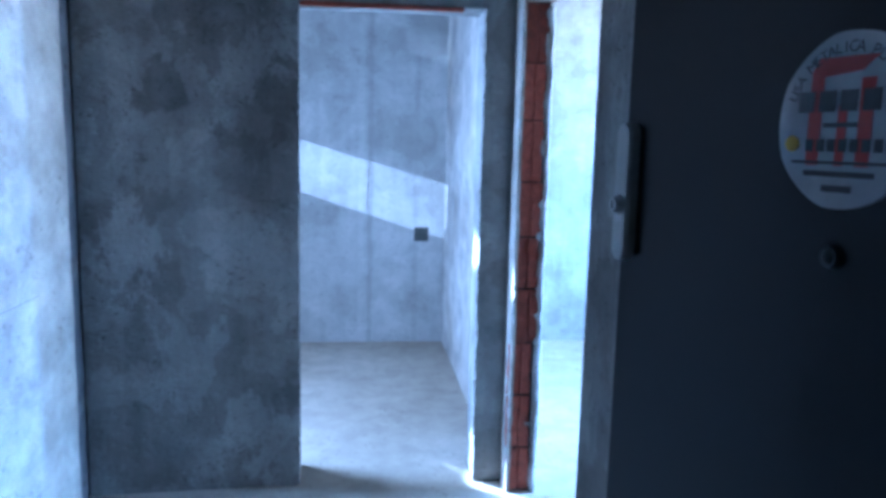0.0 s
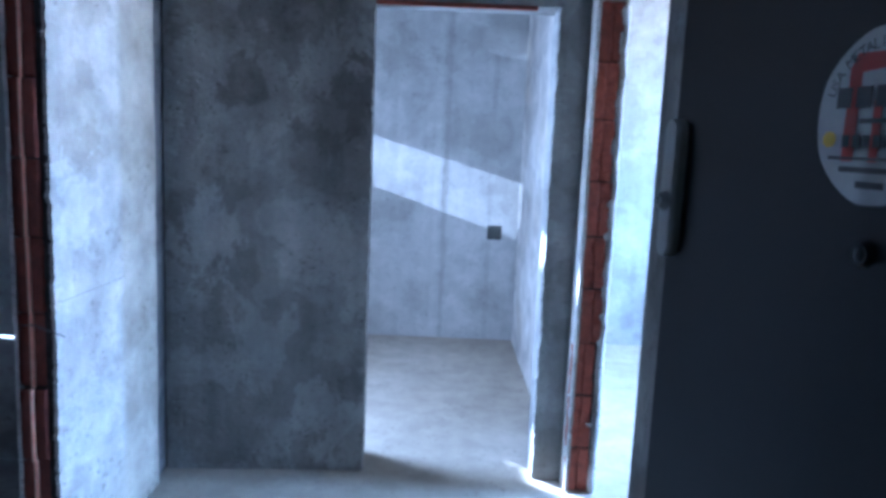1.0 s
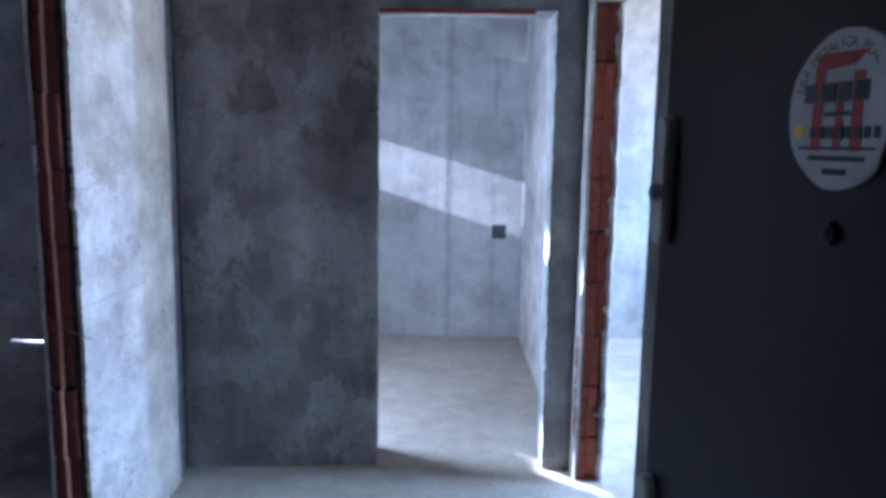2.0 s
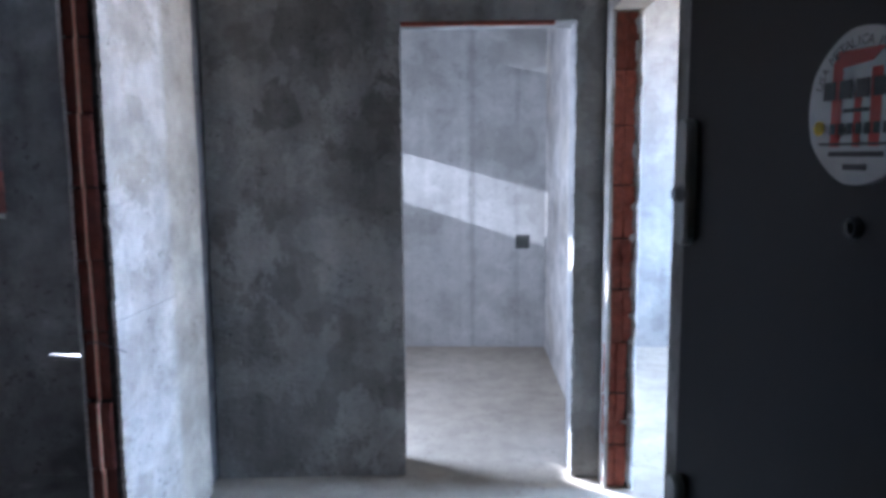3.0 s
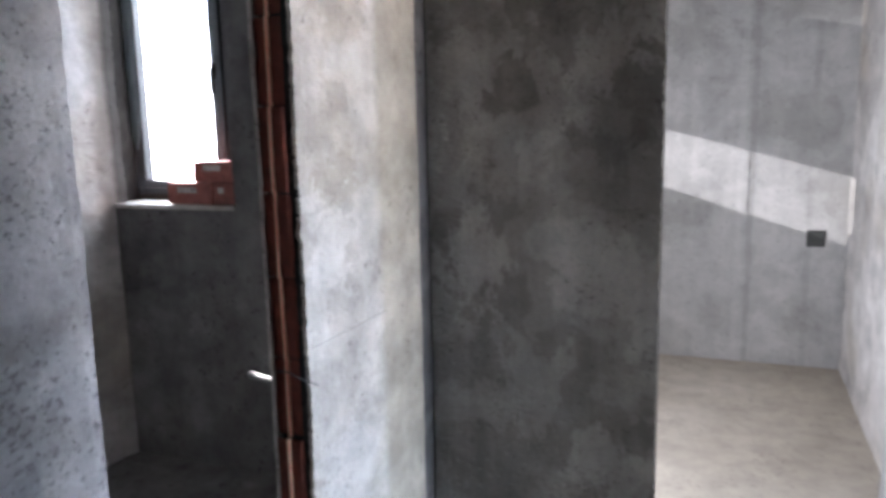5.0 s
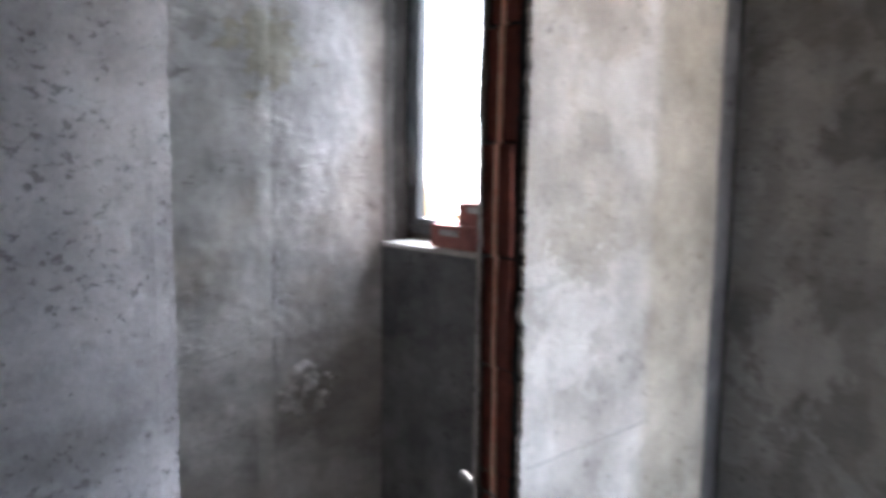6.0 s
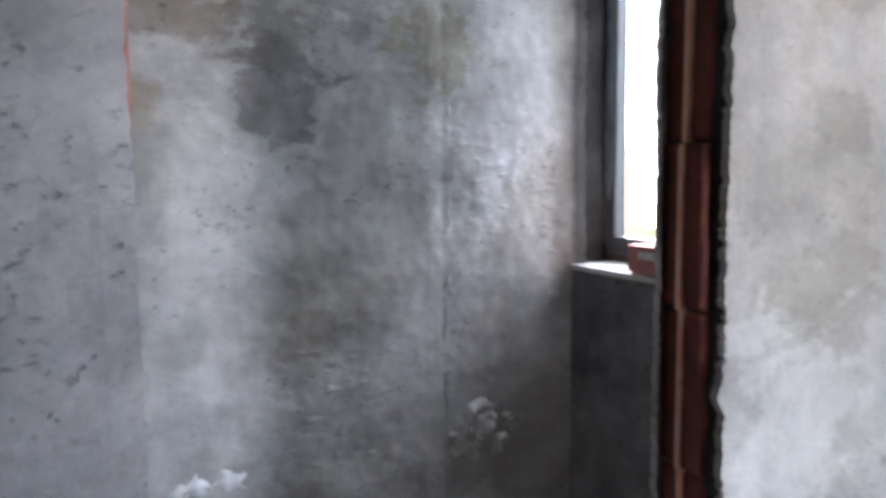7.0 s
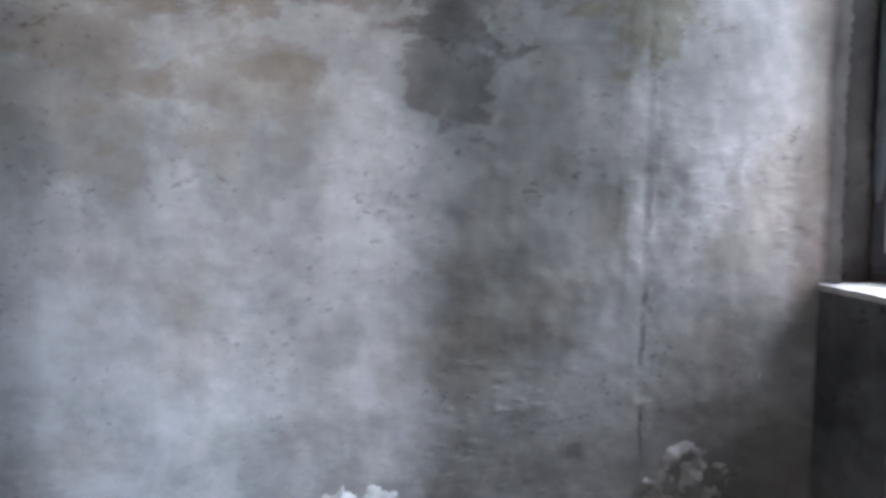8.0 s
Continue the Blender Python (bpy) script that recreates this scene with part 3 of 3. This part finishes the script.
print_shape("emblem", [rect(-0.075, -0.048, -0.085, 0.095), rect(0.030, 0.057, -0.085, 0.078), rect(-0.012, 0.006, -0.085, 0.03), [(-0.075, 0.095), (-0.048, 0.085), (0.030, 0.092), (0.060, 0.118), (-0.060, 0.122)]], RED_INK, "red arch-shaped emblem")
bars = [rect(-0.098 + i * 0.045, -0.098 + i * 0.045 + 0.034, 0.018, 0.058) for i in range(4)]
o_bm = print_shape("brand_bar", bars, INK, "heavy black bars")
o_bm.location.y = -0.0012
small = [rect(-0.075 + i * 0.0235, -0.075 + i * 0.0235 + 0.0165, -0.058, -0.034) for i in range(8)]
small += [rect(-0.105, 0.095, -0.082, -0.076), rect(-0.075, 0.072, -0.106, -0.095), rect(-0.032, 0.03, -0.135, -0.122), rect(-0.04, 0.03, -0.012, -0.003)]
print_shape("small_print", small, INK, "lines of small black print").location.y = -0.0013
print_shape("round_mark", [[(-0.108 + 0.016 * math.cos(a * math.pi / 12), -0.043 + 0.016 * math.sin(a * math.pi / 12)) for a in range(24)]], YELLOW_INK, "round yellow mark").location.y = -0.0011
words = "USA METALICA PLACATA"
for k, ch in enumerate(words):
    if ch == " ":
        continue
    cu = bpy.data.curves.new("letter", "FONT")
    cu.body, cu.size, cu.align_x = ch, 0.030, "CENTER"
    tmp = bpy.data.objects.new("letter", cu)
    scene.collection.objects.link(tmp)
    me = bpy.data.meshes.new_from_object(tmp.evaluated_get(bpy.context.evaluated_depsgraph_get()))
    bpy.data.objects.remove(tmp)
    a = radians(158 - 136 * k / (len(words) - 1))
    me.transform(Matrix.Translation((0.112 * math.cos(a), -0.0362, 0.128 * math.sin(a))) @ Matrix.Rotation(-(a - math.pi / 2), 4, "Y") @ Matrix.Rotation(math.pi / 2, 4, "X"))
    me.materials.clear()
    me.materials.append(INK)
    lt = new("letter", me)
    lt.parent = sticker
for z in (0.3, 1.05, 1.8):
    bm = bmesh.new()
    tube(bm, (0.012, 0.02, z - 0.06), (0.012, 0.02, z + 0.06), 0.011)
    part("hinge", bm, FRAME_PAINT, door, "dark steel hinge barrel")

# ---- bathroom window ----
window = tagged(new("window_1"), "dark grey plastic bathroom window with film strips and bright sky behind", "window", kind="structure")
FX0, FX1, FY0, FY1 = -3.045, -2.32, 3.42, 3.49
bm = bmesh.new()
for c in ((FX0, FX0 + 0.065, SILL + 0.035, WTOP - 0.03), (FX1 - 0.065, FX1, SILL + 0.035, WTOP - 0.03)):
    box(bm, c[0], c[1], FY0, FY1, c[2], c[3], 0.005)
box(bm, FX0 + 0.06, FX1 - 0.06, FY0, FY1, SILL + 0.035, SILL + 0.075, 0.005)
box(bm, FX0 + 0.06, FX1 - 0.06, FY0, FY1, WTOP - 0.09, WTOP - 0.03, 0.005)
part("window_frame", bm, PVC, window)
bm = bmesh.new()
for c in ((FX0 + 0.066, FX0 + 0.137, SILL + 0.066, WTOP - 0.08), (FX1 - 0.137, FX1 - 0.066, SILL + 0.066, WTOP - 0.08)):
    box(bm, c[0], c[1], FY0 - 0.012, FY1 - 0.02, c[2], c[3], 0.008)
box(bm, FX0 + 0.13, FX1 - 0.13, FY0 - 0.012, FY1 - 0.02, SILL + 0.066, SILL + 0.112, 0.008)
box(bm, FX0 + 0.13, FX1 - 0.13, FY0 - 0.012, FY1 - 0.02, WTOP - 0.15, WTOP - 0.08, 0.008)
sash = part("sash", bm, PVC, window)
for fx, zb in ((FX0 + 0.070, 1.585), (FX1 - 0.128, 1.54)):
    bm = bmesh.new()
    sheet = []
    for j in range(31):
        z = zb + (WTOP - 0.09 - zb) * j / 30
        half = 0.030 * min(1.0, 0.25 + j * 0.3)
        sheet.append([bm.verts.new((fx + 0.030 + half * (k / 4 - 1), FY0 - 0.016 - 0.010 * math.sin(math.pi * k / 8) * (0.7 + 0.5 * noise.noise(Vector((fx, z * 5, 0)))), z)) for k in range(9)])
    for a, b in zip(sheet, sheet[1:]):
        for k in range(8):
            bm.faces.new([a[k], a[k + 1], b[k + 1], b[k]])
    bmesh.ops.solidify(bm, geom=bm.faces[:], thickness=0.001)
    part("protective_film", bm, FILM, sash, "loose pale protective film")
bm = bmesh.new()
box(bm, FX0 + 0.13, FX1 - 0.13, FY0 + 0.02, FY0 + 0.026, SILL + 0.105, WTOP - 0.14)
pane = part("pane", bm, GLASS, window, "clear window pane")
pane.visible_shadow = False
bm = bmesh.new()
box(bm, FX1 - 0.115, FX1 - 0.090, FY0 - 0.026, FY0 - 0.011, 1.925, 1.995, 0.004)
box(bm, FX1 - 0.113, FX1 - 0.092, FY0 - 0.052, FY0 - 0.034, 1.855, 1.975, 0.006)
tube(bm, (FX1 - 0.1025, FY0 - 0.012, 1.96), (FX1 - 0.1025, FY0 - 0.045, 1.96), 0.009)
part("window_handle", bm, BLACK_PLASTIC, sash, "dark window handle")
bm = bmesh.new()
box(bm, WX0, FX0 + 0.002, FY0 + 0.008, FY1 - 0.008, SILL, WTOP)
box(bm, FX1 - 0.002, WX1 + 0.008, FY0 + 0.008, FY1 - 0.008, SILL, WTOP)
box(bm, FX0, FX1, FY0 + 0.008, FY1 - 0.008, SILL, SILL + 0.04)
box(bm, FX0, FX1, FY0 + 0.008, FY1 - 0.008, WTOP - 0.035, WTOP)
part("foam_joint", bm, FOAM, window, "dark mounting foam round the frame")
bm = bmesh.new()
slab_top = [[bm.verts.new((BX + 0.003 + (WX1 - BX) * i / 30, WY - 0.008 + 0.24 * j / 8, SILL + 0.006 + 0.003 * noise.noise(Vector((i * 0.7, j * 0.7, 3))))) for i in range(31)] for j in range(9)]
for j in range(8):
    for i in range(30):
        bm.faces.new([slab_top[j][i], slab_top[j][i + 1], slab_top[j + 1][i + 1], slab_top[j + 1][i]])
low = [bm.verts.new(v.co - Vector((0, 0, 0.02))) for v in slab_top[0]]
for i in range(30):
    bm.faces.new([low[i], low[i + 1], slab_top[0][i + 1], slab_top[0][i]])
part("window_sill", bm, RENDER, window, "pale screeded sill")

# ---- things on the sill ----


def solid_brick(x0, x1, y0, y1, z0, z1, label):
    bm = bmesh.new()
    box(bm, x0, x1, y0, y1, z0, z1, 0.004)
    for v in bm.verts:
        v.co += Vector((noise.noise(v.co * 31), noise.noise(v.co * 37), noise.noise(v.co * 41))) * 0.002
    ob = link("brick", bm, CLAY_OLD)
    bm = bmesh.new()
    box(bm, x0 + 0.06, x1 - 0.09, y0 - 0.002, y0 + 0.004, z0 + 0.055, z0 + 0.082, 0.001)
    part("mortar_smear", bm, MORTAR, ob, "grey mortar smear")
    return tagged(ob, label, "brick", "bricks on the sill")


solid_brick(-2.60, -2.337, 3.212, 3.335, SILL + 0.009, SILL + 0.112, "loose red clay brick lying on the window sill")
solid_brick(-2.462, -2.213, 3.24, 3.352, SILL + 0.113, SILL + 0.212, "loose red clay brick stacked across another brick")
solid_brick(-2.333, -2.214, 3.214, 3.375, SILL + 0.009, SILL + 0.111, "loose dark red brick end-on beside the window jamb")

# ---- small fixtures ----
bm = bmesh.new()
box(bm, 0.420, 0.532, YF - 0.006, YF + 0.03, 0.828, 0.940, 0.006)
sock = tagged(link("junction_box", bm, BLACK_PLASTIC), "square black electrical box in the concrete wall", "electrical box")
bm = bmesh.new()
box(bm, 0.431, 0.521, YF - 0.009, YF - 0.004, 0.840, 0.928, 0.002)
part("box_lid", bm, surface("dull_plastic", (0.05, 0.055, 0.05), 0.5), sock, "recessed dark lid")

bm = bmesh.new()
tube(bm, (XLB + 0.01, 2.255, 0.879), (-1.53, 2.356, 0.852), 0.0115, 18)
stub = tagged(link("pipe_stub", bm, PIPE, smooth=False), "short grey plastic pipe stub out of the bathroom wall", "pipe")
bm = bmesh.new()
tube(bm, (-1.515, 2.348, 0.854), (-1.552, 2.368, 0.849), 0.0135, 18)
part("pipe_cap", bm, PIPE, stub, "grey end cap")


def cable(name, pts, r, mat, label):
    cu = bpy.data.curves.new(name, "CURVE")
    cu.dimensions, cu.bevel_depth, cu.bevel_resolution = "3D", r, 3
    sp = cu.splines.new("NURBS")
    sp.points.add(len(pts) - 1)
    for q, p in zip(sp.points, pts):
        q.co = (*p, 1)
    sp.use_endpoint_u, sp.order_u = True, 3
    cu.materials.append(mat)
    return tagged(new(name, cu), label, "cable")


cable("cable", [(-1.30, 2.163, 0.955), (-1.262, 2.158, 0.962), (-1.225, 2.150, 0.950), (-1.190, 2.168, 0.930), (-1.178, 2.195, 0.915)], 0.0022, PIPE, "thin pale cable end poking out of the brick joint")
cable("chalk_line", [(XL + 0.0035, 2.19, 1.028), (XL + 0.004, 2.42, 1.024), (XL + 0.004, 2.70, 1.022)], 0.0007, MORTAR_DARK, "thin dark level line along the rendered wall")

# ---- mortar patches round pipe holes in the bathroom wall ----


def mortar_patch(y, z, w, h, label):
    bm = bmesh.new()
    n = 26
    g = []
    for j in range(n + 1):
        row = []
        for i in range(n + 1):
            a, c = 2 * i / n - 1, 2 * j / n - 1
            r = math.hypot(a, c)
            p = Vector((y + a * w, z + c * h, 0))
            d = 0.065 * max(0.0, 1 - r ** 2) * (0.3 + 0.9 * noise.noise(p * 17) + 0.9 * noise.noise(p * 43) + 0.7 * noise.noise(p * 95)) - 0.012
            d -= 0.05 * math.exp(-((a - 0.2) ** 2 + (c + 0.25) ** 2) / 0.05)
            row.append(bm.verts.new((BX + d, y + a * w, z + c * h)))
        g.append(row)
    for j in range(n):
        for i in range(n):
            bm.faces.new([g[j][i], g[j][i + 1], g[j + 1][i + 1], g[j + 1][i]])
    return tagged(link("mortar_patch", bm, MORTAR, smooth=True), label, "mortar", "mortar patches in the bathroom")


mortar_patch(2.775, 0.675, 0.17, 0.15, "lumpy grey mortar patch round a pipe hole")
mortar_patch(1.72, 0.62, 0.20, 0.14, "crumbling pale mortar patch low on the wall")
# ---- hollow bricks of the unplastered jambs ----


def jamb_bricks(wall_name, x0, x1, y, face, joints, rib, clay, label, raw=0.0, worn=1.0):
    """A column of hollow bricks seen end-on, ribbed, with recessed mortar between."""
    col = tagged(new(wall_name), label, "wall", kind="structure")
    bm = bmesh.new()
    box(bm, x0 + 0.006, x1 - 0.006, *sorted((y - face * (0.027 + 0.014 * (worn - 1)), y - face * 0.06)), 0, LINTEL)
    part("mortar_bed", bm, NEAR_BLACK, col, "near-black recessed mortar")
    if raw:
        # torn mortar edge between bricks and plaster coat, near-black for the overhang's shade
        bm = bmesh.new()
        strip = []
        for k in range(int(LINTEL / 0.006) + 1):
            z = k * 0.006
            q = Vector((x1, y, z))
            deep = 0.004 + 0.006 * noise.noise(q * 60) + 0.008 * noise.noise(q * 21)
            strip.append([bm.verts.new((x1 - 0.006 + 0.003 * noise.noise(q * 55), y - face * (0.008 + 0.4 * deep), z)), bm.verts.new((x1 + 0.4 * raw, y - face * (0.004 + deep), z)), bm.verts.new((x1 + raw - 0.012 + 0.005 * noise.noise(q * 40 + Vector((3, 3, 3))), y - face * (0.008 + 0.5 * deep), z)), bm.verts.new((x1 + raw - 0.013 + 0.004 * noise.noise(q * 40), y - face * 0.05, z))])
        for a, b in zip(strip, strip[1:]):
            for i in range(3):
                f = [a[i], a[i + 1], b[i + 1], b[i]]
                bm.faces.new(f if face < 0 else f[::-1])
        part("shaded_mortar", bm, NEAR_BLACK, col, "torn mortar edge, blackened for the shade under the plaster")
    rng = random.Random(int(1000 * (x0 + y)) % 997)
    w = x1 - x0
    for z0, z1 in zip(joints, joints[1:]):
        bm = bmesh.new()
        steps = [0, 0.05, 0.10, 0.44, 0.47, 0.53, 0.56, 0.90, 0.95, 1.0]
        deep = [0.008, 0.001, 0, 0, 0.011, 0.011, 0, 0, 0.001, 0.008] if not rib else [0.009, 0.001, 0, 0, -0.002, -0.002, 0, 0, 0.002, 0.010]
        dy, tilt, gx = rng.uniform(-0.012, 0.006), rng.uniform(-0.008, 0.008), rng.uniform(-0.007, 0.007) * (0.3 if rib else worn)
        lo, hi = z0 + rng.uniform(0.001, 0.004), z1 - rng.uniform(0.002, 0.005)
        lines = []
        zs = [lo, lo + 0.006] + [lo + (hi - lo) * k / 12 for k in range(1, 12)] + [hi - 0.006, hi]
        for k, z in enumerate(zs):
            ends = 0.004 if k in (0, len(zs) - 1) else 0.0
            lines.append([bm.verts.new((x0 + gx + s * w + (0.005 * noise.noise(Vector((s * 9, z * 17, x0 + 1))) + 0.004 * (worn - 1) * noise.noise(Vector((s * 5, z * 60, x0 + 2)))), y + face * (dy + tilt * s - d - ends + 0.0025 * worn * noise.noise(Vector((s * 7, z * 23, x0))) - 0.03 * (worn - 1) * max(0.0, noise.noise(Vector((s * 2.6 + 4, z * 11, x0))) - 0.25)), z)) for s, d in zip(steps, deep)])
        for a, b in zip(lines, lines[1:]):
            for k in range(len(steps) - 1):
                q = [a[k], a[k + 1], b[k + 1], b[k]]
                bm.faces.new(q if face < 0 else q[::-1])
        ob = part("brick", bm, clay, col)
        if rib:
            bm = bmesh.new()
            box(bm, x0 + gx + 0.455 * w, x0 + gx + 0.565 * w, *sorted((y + face * (dy + 0.009), y + face * (dy - 0.006))), z0 - 0.001, z1 - 0.002, 0.002)
            for v in bm.verts:
                v.co.x += 0.003 * noise.noise(Vector((v.co.z * 15, 0, 0)))
            part("rib", bm, CLAY_RIB, ob, "pale mortar-stained rib")
    return col


def mortar_lump(col, x, y, z, w, h, d):
    bm = bmesh.new()
    bmesh.ops.create_icosphere(bm, subdivisions=3, radius=1.0)
    for v in bm.verts:
        k = 0.72 + 0.45 * noise.noise(v.co * 1.7 + Vector((z * 9, x, 0))) + 0.25 * noise.noise(v.co * 4.5 + Vector((0, z * 7, 0)))
        v.co = Vector((x + v.co.x * w * k, y + v.co.y * d * k, z + v.co.z * h * k))
    part("mortar_lump", bm, MORTAR, col, "pale lump of squeezed-out mortar", )


JR = [0.0, 0.214, 0.466, 0.713, 0.969, 1.206, 1.453, 1.72, 1.967, 2.224]
JL = [0.0, 0.24, 0.49, 0.74, 0.99, 1.24, 1.49, 1.74, 1.99, LINTEL]
right_jamb = jamb_bricks("brick_jamb_right", XR + 0.014, XRB - 0.014, RY1 + 0.012, -1, JR, False, CLAY, "unplastered red hollow-brick jamb beside the bright room", worn=2.6)
jamb_bricks("brick_jamb_bath_far", XLB + 0.004, XL - 0.036, BY1 + 0.014, -1, JL, True, CLAY_DARK, "unplastered dark red hollow-brick jamb of the bathroom opening", 0.036)
jamb_bricks("brick_jamb_bath_near", XLB, XL - 0.014, BY0 - 0.001, 1, JL, False, CLAY_PINK, "unplastered red hollow-brick jamb nearest the entrance", worn=0.5)
for x, z, w, h in ((XRB - 0.02, 0.33, 0.05, 0.012), (XRB - 0.018, 0.72, 0.02, 0.02), (XRB - 0.02, 1.21, 0.026, 0.03), (XRB - 0.02, 1.60, 0.018, 0.05), (XRB - 0.018, 2.05, 0.016, 0.06)):
    mortar_lump(right_jamb, x, RY1 + 0.010, z, w, h, 0.009)


def mortar_bead(col, x, y, wide, proud):
    """A ragged bead of mortar and plaster that runs up beside the bricks."""
    bm = bmesh.new()
    rows = []
    for k in range(int(LINTEL / 0.008) + 1):
        z = k * 0.008
        q = Vector((x * 3, y, z))
        w = wide * (0.75 + 0.9 * noise.noise(q * 14) + 0.5 * noise.noise(q * 45))
        d = proud * (0.7 + 0.9 * noise.noise(q * 19 + Vector((5, 1, 0))) + 0.5 * noise.noise(q * 60))
        rows.append([bm.verts.new((x - max(0.003, w), y + 0.02, z)), bm.verts.new((x - max(0.002, 0.7 * w), y - max(0.0, d), z)), bm.verts.new((x, y - max(0.002, 0.8 * d), z)), bm.verts.new((x + 0.006, y + 0.02, z))])
    for a, b in zip(rows, rows[1:]):
        for k in range(3):
            bm.faces.new([a[k], a[k + 1], b[k + 1], b[k]])
    part("mortar_bead", bm, MORTAR, col, "ragged pale mortar along the bricks", True)


mortar_bead(right_jamb, XRB + 0.002, RY1 + 0.002, 0.026, 0.012)
mortar_bead(right_jamb, XR + 0.016, RY1 + 0.004, 0.012, 0.006)
